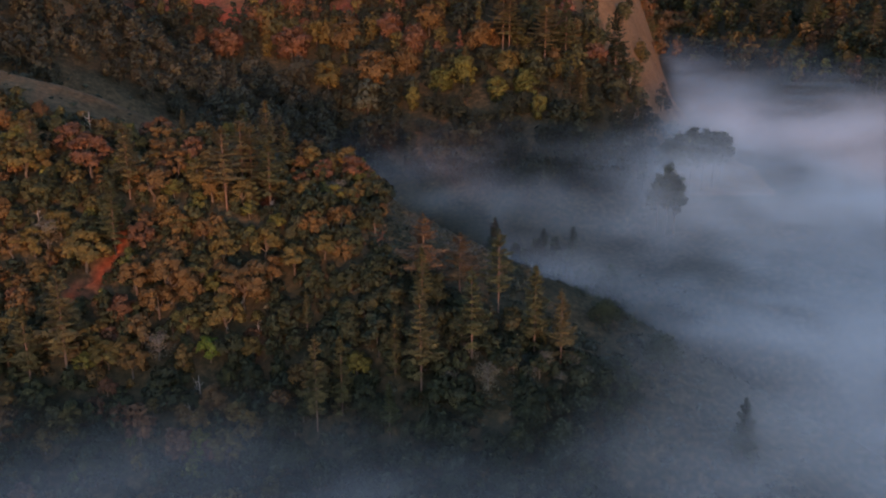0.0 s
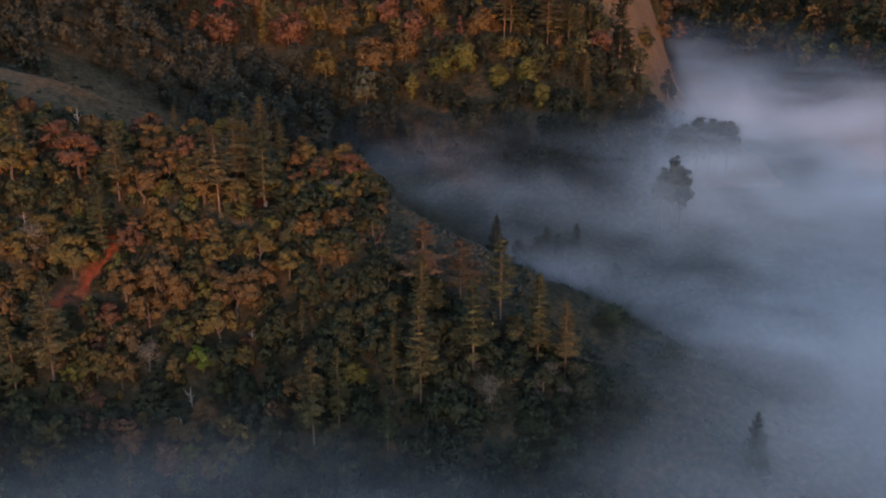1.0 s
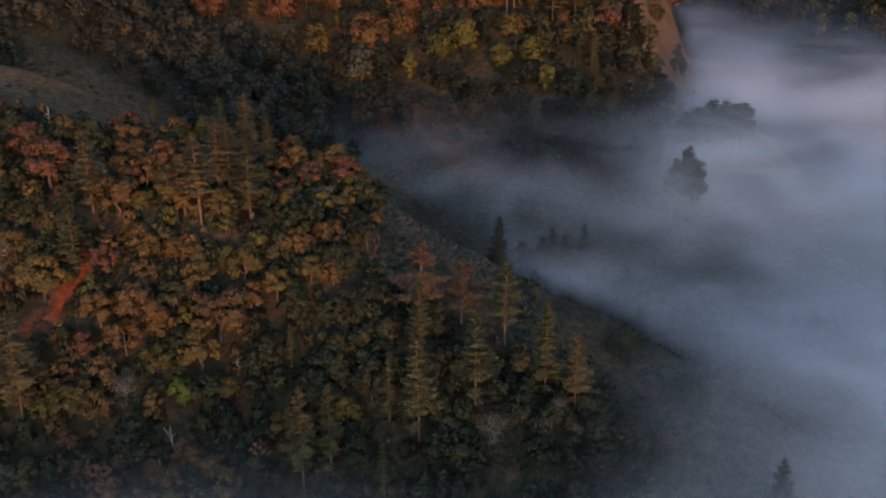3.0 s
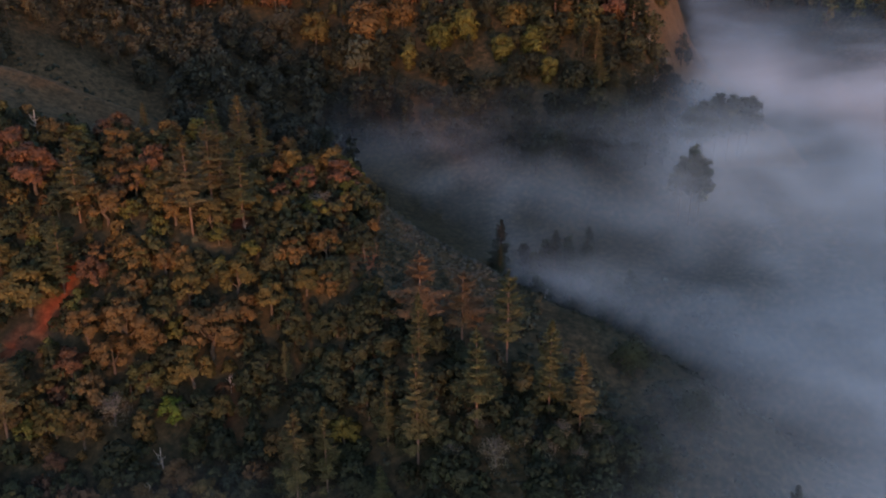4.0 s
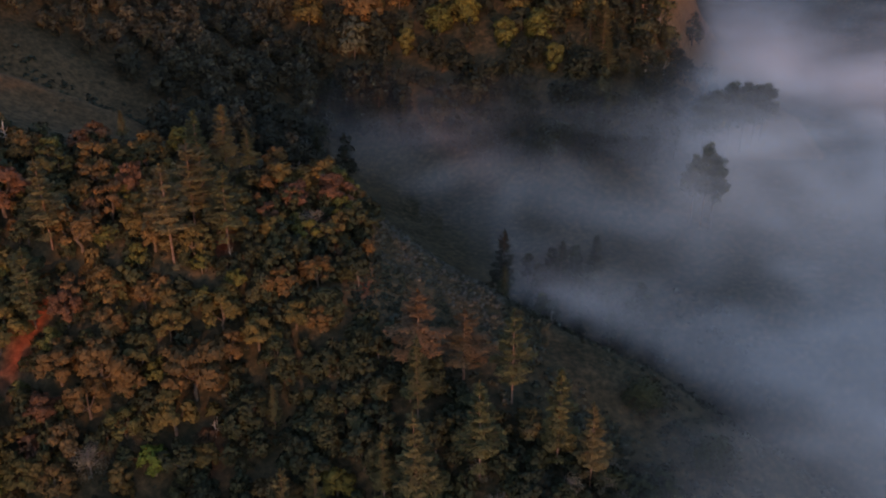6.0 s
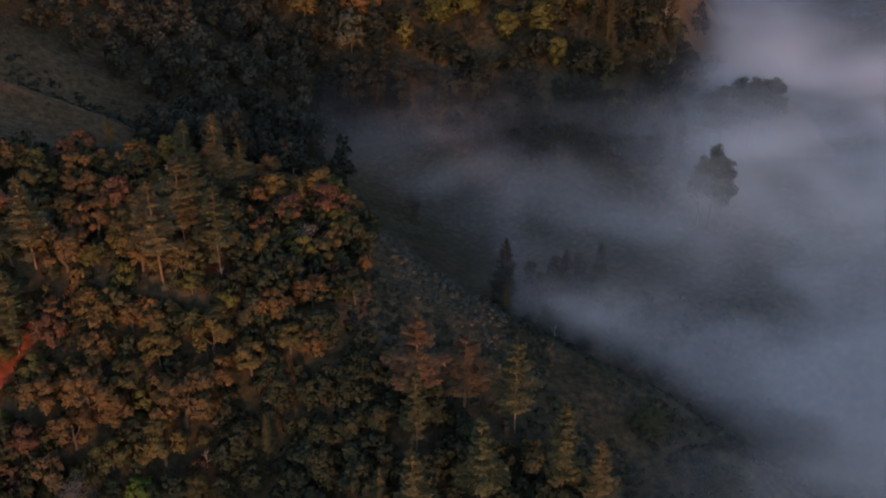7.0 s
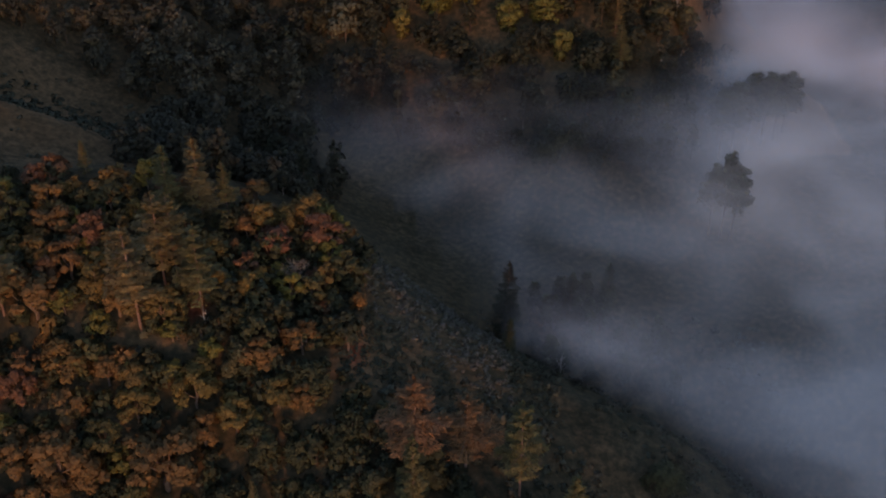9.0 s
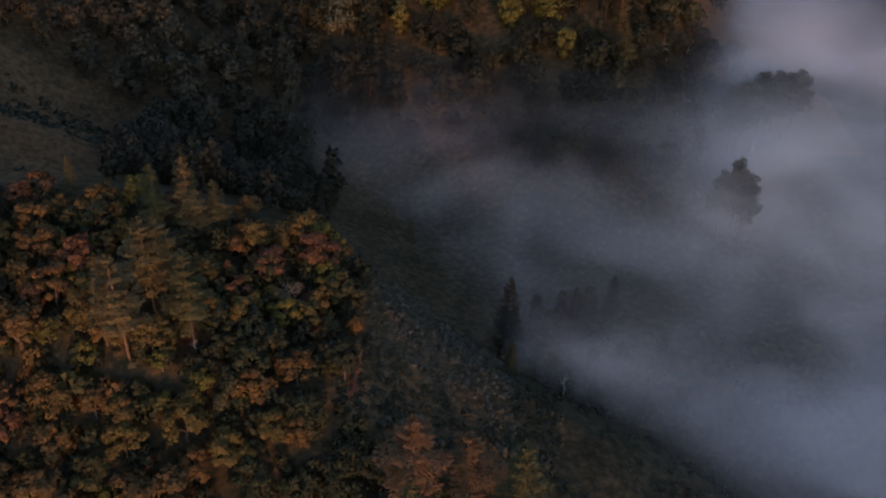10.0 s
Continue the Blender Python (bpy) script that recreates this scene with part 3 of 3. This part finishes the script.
def clear_of_pines(p, k=1.0):
    """Leaves out the places close round a pine and on its downhill side."""
    keep = np.ones(len(p), bool)
    for x, y, s in GOLDEN:
        keep &= np.hypot(p[:, 0] - x, p[:, 1] - y + 2) > 6.5
    for x, y in ((-48.4, 181.0), (-58.4, 179.0), (9.5, 168.5)):
        keep &= ~((np.abs(p[:, 0] - x) < 3.4) & (p[:, 1] > y - 7.0) & (p[:, 1] < y + 3.0))
    for rows in (*BRIGHT_OAKS.values(), *BRIGHT_FAR.values()):
        for x, y, r in rows:
            keep &= np.hypot(p[:, 0] - x, p[:, 1] - y + 0.4 * r) > 0.95 * r * k
    for x, y in ((-75, 193), (-77, 190), (-80, 187), (-73, 197), (-72, 200), (-18, 211)):
        keep &= np.hypot(p[:, 0] - x, p[:, 1] - y) > 3.4 * min(1, k + 0.2)
    for x, y, h, kind in PINE_PLACES + PINE_SMALL + PINE_FAR:
        keep &= ~((np.abs(p[:, 0] - x) < 2.7 * k) & (p[:, 1] > y - 7.5 * k) & (p[:, 1] < y + 1.5))
    return p[keep]


def darkness(x, y):
    """How likely a tree is a dark evergreen: on the lower slope and in the gully."""
    return 0.9 / (1 + math.exp(-(x + 38 - 0.25 * (205 - y)) / 5)) * (1 if y < 222 else 0) + (0.35 if y < 172 else 0)


# ---- broadleaf trees of the near hillside, each a thing of its own ----
def scatter(x0, x1, y0, y1, step):
    gx, gy = np.meshgrid(np.arange(x0, x1, step), np.arange(y0, y1, step))
    p = np.stack([gx.ravel(), gy.ravel()], -1) + rng.uniform(-0.42, 0.42, (gx.size, 2)) * step
    return p[rng.random(len(p)) < wooded(p[:, 0], p[:, 1])]


oaks = [make_oak(rng.uniform(2.7, 4.3), rng.uniform(6.4, 9.0), 2500, 0.24) for _ in range(9)]
oaks += [make_oak(rng.uniform(2.2, 2.9), rng.uniform(6.0, 8.5), 1800, 0.21, taper=rng.uniform(0.0, 0.4)) for _ in range(6)]
evergreens = [make_oak(rng.uniform(2.3, 3.6), rng.uniform(4.4, 6.4), 2000, 0.22, m_dark, "small dark evergreen oak on the shaded lower slope", taper=rng.uniform(0.0, 0.6)) for _ in range(6)]
oak_used = set()
near_places = clear_of_pines(scatter(-118, 45, 148, 262, 4.7))
near_places = near_places[(near_places[:, 0] > -78) | (near_places[:, 1] < CREST_Y(near_places[:, 0]) - 11)]
rng.shuffle(near_places)
thing_places, rest_places = near_places[:270], near_places[270:]
for i, (x, y) in enumerate(thing_places):
    kinds = evergreens if rng.random() < darkness(x, y) else oaks
    o = kinds[int(rng.integers(len(kinds)))]
    if o.name in oak_used:
        planted(o, x, y, rng.uniform(0, 6.28), rng.uniform(0.6, 1.1))
    else:
        oak_used.add(o.name)
        o.location, o.rotation_euler = (x, y, float(height(x, y))), (0, 0, rng.uniform(0, 6.28))


def bulk(places, kinds, lo, hi, label, name, hue, leaf, bark=None):
    """Many trees joined into one thing that nobody could count."""
    vs, qs, ns, ts, hues, n = [], [], [], [], [], 0
    tv, tq, tn = [], [], 0
    for x, y in places:
        (v, q, nrm, tone), (wv, wq) = kinds[int(rng.integers(len(kinds)))]
        a, s = rng.uniform(0, 6.28), rng.uniform(lo, hi)
        turn = np.array([[math.cos(a), -math.sin(a), 0], [math.sin(a), math.cos(a), 0], [0, 0, 1]]).T
        rot = turn * s * [1, 1, rng.uniform(0.85, 1.2)]
        at = np.array([x, y, float(height(x, y))])
        vs.append(v @ rot + at)
        qs.append(q + n)
        ns.append(nrm @ turn)
        ts.append(tone)
        n += len(v)
        hues.append(np.full(len(v), hue(x, y)))
        tv.append(wv @ rot + at)
        tq.append(wq + tn)
        tn += len(wv)
    top = tagged(new(name), label, name.replace("_", " "), kind="stuff")
    me = fast_mesh("crowns", np.concatenate(vs), np.concatenate(qs), leaf, False, np.concatenate(ns), np.concatenate(ts))
    me.attributes.new("hue", "FLOAT", "POINT").data.foreach_set("value", np.concatenate(hues).astype(np.float32))
    new("crowns", me).parent = top
    new("trunks", fast_mesh("trunks", np.concatenate(tv), np.concatenate(tq), bark or m_bark)).parent = top


# smaller trees and saplings that fill the gaps between the oaks
def hillside_hue(x, y):
    return rng.uniform(0, 0.22) if rng.random() < darkness(x, y) else rng.random()


wood_kinds = [oak_shape(rng.uniform(2.4, 3.7), rng.uniform(5.5, 8.0), 950, 0.36)[:2] for _ in range(9)]
bulk(rest_places, wood_kinds, 0.6, 1.1, "close-grown autumn oaks between the larger trees", "oak_wood", hillside_hue, m_woods)
# mostly dark hues and dark bark: shadow of the gaps put into the colour
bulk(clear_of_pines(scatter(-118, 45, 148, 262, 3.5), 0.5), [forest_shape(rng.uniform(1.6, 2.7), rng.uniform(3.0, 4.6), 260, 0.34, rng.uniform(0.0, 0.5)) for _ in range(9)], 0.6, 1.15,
     "dense understorey of saplings, coloured dark for the shade between the trees", "underwood", lambda x, y: rng.uniform(0, 0.2) if rng.random() < 0.6 else hillside_hue(x, y), m_woods, m_shadebark)

# ---- woods of the hills behind, past counting ----
far_kinds = [forest_shape(rng.uniform(3.6, 5.8), rng.uniform(8.5, 13.5), 760, 0.45, rng.uniform(0.0, 0.35)) for _ in range(12)]
far_kinds += [forest_shape(rng.uniform(2.4, 3.4), rng.uniform(12, 16), 700, 0.36, 0.8) for _ in range(4)]
far_places = clear_of_pines(scatter(-190, 100, 296, 462, 5.9))
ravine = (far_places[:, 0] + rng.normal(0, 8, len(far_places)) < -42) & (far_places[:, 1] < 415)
# below about 80 m the hue is scaled down to paint in the hill-foot shade
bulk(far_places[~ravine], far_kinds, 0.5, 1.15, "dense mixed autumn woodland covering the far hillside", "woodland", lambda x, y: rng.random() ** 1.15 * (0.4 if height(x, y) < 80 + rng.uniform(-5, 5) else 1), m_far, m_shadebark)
# the ravine's shade is in the leaf colour, as the sun still reaches here
bulk(far_places[ravine], far_kinds, 0.5, 1.1, "dense ravine woodland with shade put into its grey-green leaf colour", "ravine_woodland", lambda x, y: rng.random(), m_ravine, m_shadebark)
bulk(scatter(95, 330, 330, 780, 10.2), [forest_shape(rng.uniform(4.4, 6.6), rng.uniform(11, 18), 300, 0.8, rng.uniform(0.0, 0.5)) for _ in range(8)], 0.6, 1.1, "distant autumn woodland across the misty valley", "distant_woodland", lambda x, y: rng.random(), m_woods, m_bark)

# ---- dark trees in the head of the gully behind the crest ----
gully = np.stack([rng.uniform(-74, -28, 150), rng.uniform(258, 304, 150)], -1)
gully = gully[(gully[:, 1] > CREST_Y(gully[:, 0]) + 9) & (gully[:, 0] > -66 - 0.2 * (gully[:, 1] - 262))]
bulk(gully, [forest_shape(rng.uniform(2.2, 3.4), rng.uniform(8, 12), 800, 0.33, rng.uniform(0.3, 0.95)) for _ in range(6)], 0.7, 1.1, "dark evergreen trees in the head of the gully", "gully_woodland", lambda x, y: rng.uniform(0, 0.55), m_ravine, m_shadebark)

# ---- pines ----
pines = [make_pine(20, b, w, 1.1) for b, w in ((0.26, 0.29), (0.18, 0.29), (0.32, 0.30), (0.08, 0.28), (0.2, 0.28))]
pines.append(make_pine(20, 0.04, 0.33, 1.3, m_dark, "dark bushy young pine standing alone"))
used = set()
for x, y, h, k in PINE_PLACES + PINE_SMALL + PINE_FAR:
    t = pines[k] if k not in used else copy_thing(pines[k], Matrix())
    used.add(k)
    s = h / 20
    t.location, t.rotation_euler, t.scale = (x, y, float(height(x, y))), (0, 0, rng.uniform(0, 6.28)), (s * 0.75, s * 0.75, s) if k == 5 else (s * rng.uniform(0.95, 1.1), s, s) if x < -30 or y > 300 else (s * 0.84, s * 0.84, s) if (x, y, h, k) in PINE_PLACES else (s * 0.7, s * 0.7, s)
rust = make_pine(17.3, 0.25, 0.34, 1.35, m_rust, "dying pine with thin rust-brown needles on the slope", 0.4)
rust.location = (-4.2, 193.8, float(height(-4.2, 193.8)))
rust.scale = (1.25, 1.25, 1)
rust = copy_thing(rust, Matrix())
rust.location, rust.rotation_euler, rust.scale = (3.6, 194.5, float(height(3.6, 194.5))), (0, 0, 2.0), (1.1, 1.1, 0.8)
rust["label"] = "smaller dying pine with brownish red needles"

# ---- single trees that stand out ----
bright = make_oak(2.6, 5.6, 1300, 0.24, m_bright, "small tree with fresh bright green leaves", "green_tree")
bright.location, bright.scale = (-48.4, 181.0, float(height(-48.4, 181.0))), (1.2, 1.2, 1.1)
grey = tagged(new("bare_oak"), "nearly leafless oak with pale grey lichened twigs", "tree", "bare oaks")
part("trunk", snag_shape(5.6, 30, 0.5), m_twig, grey)
part("crown", forest_shape(3.0, 5.6, 1000, 0.135, -0.1)[0], m_grey, grey)
for i, (x, y, s) in enumerate([(-58.4, 179.0, 1.1), (8.9, 169.3, 1.0), (20.4, 173.0, 0.75), (26.0, 175.2, 0.7), (5.7, 175.4, 0.65), (28.6, 173.2, 0.6), (-14.9, 171.4, 0.6), (14.0, 172.0, 0.55), (23.0, 170.0, 0.6), (-26.4, 227.5, 1.0), (-88.0, 201.0, 1.2), (1.5, 171.0, 0.7), (27.5, 178.5, 0.65), (17.5, 170.5, 0.7)]):
    t = grey if i == 0 else copy_thing(grey, Matrix())
    t.location, t.rotation_euler, t.scale = (x, y, float(height(x, y))), (0, 0, i * 1.3), (s, s, s)
for x, y, s, label in ((36.1, 196.0, 1.1, "round dark evergreen oak at the edge of the slope"), (46.4, 183.9, 1.25, "dark evergreen oak standing alone on the grassy slope")):
    t = planted(evergreens[1], x, y, x, s)
    tagged(t, label)
t = planted(oaks[10], 14.6, 184.5, 0.4, 1.0)
tagged(t, "slim russet oak leaning between the pines")
lone = make_oak(3.6, 15.5, 4600, 0.27, m_dark, "dark round-headed oak rising out of the mist", "valley_oak", taper=0.25, lift=5.5, lobes=56)
tagged(lone, "dark round-headed oak rising out of the mist", "tree", "oaks in the mist")
for i, (x, y, top) in enumerate([(72.3, 295.5, 69.2), (69.6, 296.8, 65.0), (74.8, 294.6, 65.6), (92.0, 344.0, 72.4), (97.5, 347.0, 71.0), (87.0, 341.0, 70.4), (102.0, 350.0, 69.6), (106.0, 354.0, 68.6), (83.0, 339.0, 69.0)]):
    t = lone if i == 0 else copy_thing(lone, Matrix())
    s = (top - float(height(x, y))) / 21.0
    t.location, t.rotation_euler, t.scale = (x, y, float(height(x, y))), (0, 0, i * 1.9), ((0.95 if i < 3 else 1.45) + 0.15 * (i % 3), (0.95 if i < 3 else 1.45) + 0.15 * (i % 3), s)
grove = make_oak(2.7, 10.5, 1500, 0.3, m_dark, "dark evergreen tree in a misty grove behind the crest", "grove_tree", taper=0.45, lift=1.5, lobes=34)
tagged(grove, "dark evergreen tree in a misty grove behind the crest", "tree", "grove in the mist")
for i in range(22):
    t = grove if i == 0 else copy_thing(grove, Matrix())
    x, y, s = 22 + 5.2 * (i % 6) + rng.uniform(-2, 2), 243 + 6.5 * (i // 6) + rng.uniform(-2, 2) - 0.25 * (i % 6), rng.uniform(0.55, 0.88)
    t.location, t.rotation_euler, t.scale = (x, y, float(height(x, y))), (0, 0, i * 1.1), (s * 1.1, s * 1.1, s)
HUES = {"golden": ((0.078, 0.066, 0.022), (0.104, 0.081, 0.026)), "orange": ((0.090, 0.059, 0.024), (0.112, 0.070, 0.028)), "rust": ((0.094, 0.051, 0.030), (0.108, 0.056, 0.035)),
        "yellow": ((0.074, 0.082, 0.022), (0.112, 0.106, 0.026)), "grey": ((0.050, 0.062, 0.042), (0.070, 0.080, 0.055))}
WORDS = {"golden": "golden-brown", "orange": "orange-brown", "rust": "rust-red", "yellow": "yellow-green", "grey": "pale grey-green"}
for colour, (dark, light) in HUES.items():
    leaf = leaf_material(colour + "_leaves", [(0.0, dark), (1.0, light)])
    if colour in BRIGHT_OAKS:
        kinds = [make_oak(4.0, rng.uniform(8.0, 9.2), 3000, 0.25, leaf, WORDS[colour] + " oak with a broad billowing crown on the slope") for _ in range(2)]
        for i, (x, y, r) in enumerate(BRIGHT_OAKS[colour]):
            t = kinds[i] if i < 2 else copy_thing(kinds[i % 2], Matrix())
            s = r / 3.9
            tagged(t, group="bright autumn oaks")
            t.location, t.rotation_euler, t.scale = (x, y, float(height(x, y))), (0, 0, i * 1.9), (s, s, s * rng.uniform(0.85, 1.05))
    tall = make_oak(5.2, 12.0, 1900, 0.38, leaf, WORDS[colour] + " oak standing out of the far woods", taper=0.12)
    for i, (x, y, r) in enumerate(BRIGHT_FAR[colour]):
        t = tall if i == 0 else copy_thing(tall, Matrix())
        s = r / 5.2
        tagged(t, group="bright oaks of the far woods")
        t.location, t.rotation_euler, t.scale = (x, y, float(height(x, y))), (0, 0, i * 1.4), (s, s, s * rng.uniform(0.85, 1.0))
golden = make_oak(4.4, 11.0, 2400, 0.34, m_golden, "yellow-green oak at the foot of the far hill", "yellow_oak", taper=0.15)
tagged(golden, "yellow-green oak at the foot of the far hill", "tree", "yellow oaks on the far hill")
for i, (x, y, s) in enumerate(GOLDEN):
    t = golden if i == 0 else copy_thing(golden, Matrix())
    t.location, t.rotation_euler, t.scale = (x, y, float(height(x, y))), (0, 0, i * 2.3), (s, s, s)
for x, y, s in ((59.5, 397.0, 1.8), (89.1, 428.5, 1.3), (76.6, 372.7, 1.7), (66.0, 362.0, 1.6)):
    planted(evergreens[0], x, y, x, s)
russet = make_oak(6.6, 13.0, 2200, 0.5, m_rust, "broad russet-leaved oak at the edge of the mist", "russet_oak", taper=0.05)
tagged(russet, "broad russet-leaved oak at the edge of the mist", "tree", "russet oaks")
for i, (x, y, s) in enumerate([(147.0, 662.0, 1.0), (152.0, 655.0, 1.15), (158.0, 650.0, 1.0), (164.0, 645.0, 0.9), (156.0, 668.0, 1.2)]):
    t = russet if i == 0 else copy_thing(russet, Matrix())
    t.location, t.rotation_euler, t.scale = (x, y, float(height(x, y))), (0, 0, i * 1.7), (s, s, s)
snag = tagged(new("dead_tree"), "bleached dead tree with bare broken limbs", "tree", "dead trees")
part("trunk", snag_shape(8.0, 7), m_dead, snag)
for i, (x, y, s) in enumerate([(-39.4, 187.5, 0.5), (-48.6, 172.8, 0.7), (-50.1, 168.4, 0.6), (-91.3, 205.4, 0.5), (60.3, 336.7, 0.9), (-33.5, 262.0, 0.4), (24.0, 236.0, 0.7), (-90.6, 241.5, 0.85), (74.0, 398.0, 0.8), (-40.0, 214.0, 0.45), (65.4, 351.0, 0.8), (72.6, 357.5, 0.9), (73.5, 373.0, 1.1)]):
    t = snag if i == 0 else copy_thing(snag, Matrix())
    t.location, t.rotation_euler, t.scale = (x, y, float(height(x, y))), (0, 0, i * 2.1), (s, s, s)

# ---- low scrub on the open slopes ----
def dome(count, size):
    d = rng.normal(0, 1, (count, 3))
    d[:, 2] = np.abs(d[:, 2])
    d = unit(d)
    return leaves(d * np.array([1, 1, 0.75]) * rng.uniform(0.75, 1.05, (count, 1)), d, size * rng.uniform(0.6, 1.3, count), np.clip(rng.normal(0.5, 0.15, count), 0, 1))


bushes = [dome(34, 0.34) for _ in range(6)]
vs, qs, ns, ts, hues, n = [], [], [], [], [], 0
px = np.concatenate([rng.uniform(-25, 75, 1900), rng.uniform(-135, -62, 1000), rng.uniform(-130, 45, 1000), rng.uniform(-20, 20, 1300), rng.uniform(8, 60, 900)])
py = np.concatenate([rng.uniform(150, 262, 1900), rng.uniform(262, 332, 1000), rng.uniform(150, 255, 1000), rng.uniform(208, 244, 1300), rng.uniform(160, 214, 900)])
clump = np.sin(0.11 * px + 1.3) * np.sin(0.13 * py) + np.sin(0.31 * px + 0.2 * py) * 0.7
for x, y, c in zip(px, py, clump):
    open_slope = -18 < x < 20 and y > 208
    crest = open_slope and y > CREST_Y(x) - 11 and x < 12
    spur = x < -60 and y > CREST_Y(x) + 6
    hedge = spur and SPUR_Y(x) + 9 < y < FOLD_Y(x) - 8
    if spur and not hedge and rng.random() < 0.82 or c < rng.uniform(-1.2, 0.9) and not open_slope and not hedge:
        continue
    v, q, nrm, tone = bushes[int(rng.integers(6))]
    s = rng.uniform(0.35, 1.1) * (0.7 if crest else 0.75 if open_slope else 1.3 if hedge else 1.25 if c > 0.6 else 0.9)
    a = rng.uniform(0, 6.28)
    turn = np.array([[math.cos(a), -math.sin(a), 0], [math.sin(a), math.cos(a), 0], [0, 0, 1]]).T
    vs.append(v @ (turn * s * [1, 1, rng.uniform(0.7, 1.2)]) + [x, y, float(height(x, y)) - 0.1])
    qs.append(q + n)
    ns.append(nrm @ turn)
    ts.append(tone)
    n += len(v)
    hues.append(np.full(len(v), rng.uniform(0.55, 1.0) if crest else rng.uniform(0.0, 0.3) if open_slope else rng.uniform(0, 0.3) if hedge else rng.uniform(0, 0.6)))
me = fast_mesh("scrub", np.concatenate(vs), np.concatenate(qs), m_bush, False, np.concatenate(ns), np.concatenate(ts))
me.attributes.new("hue", "FLOAT", "POINT").data.foreach_set("value", np.concatenate(hues).astype(np.float32))
tagged(new("scrub", me), "low grey-green scrub bushes on the open grassy slope", "scrub", kind="stuff")
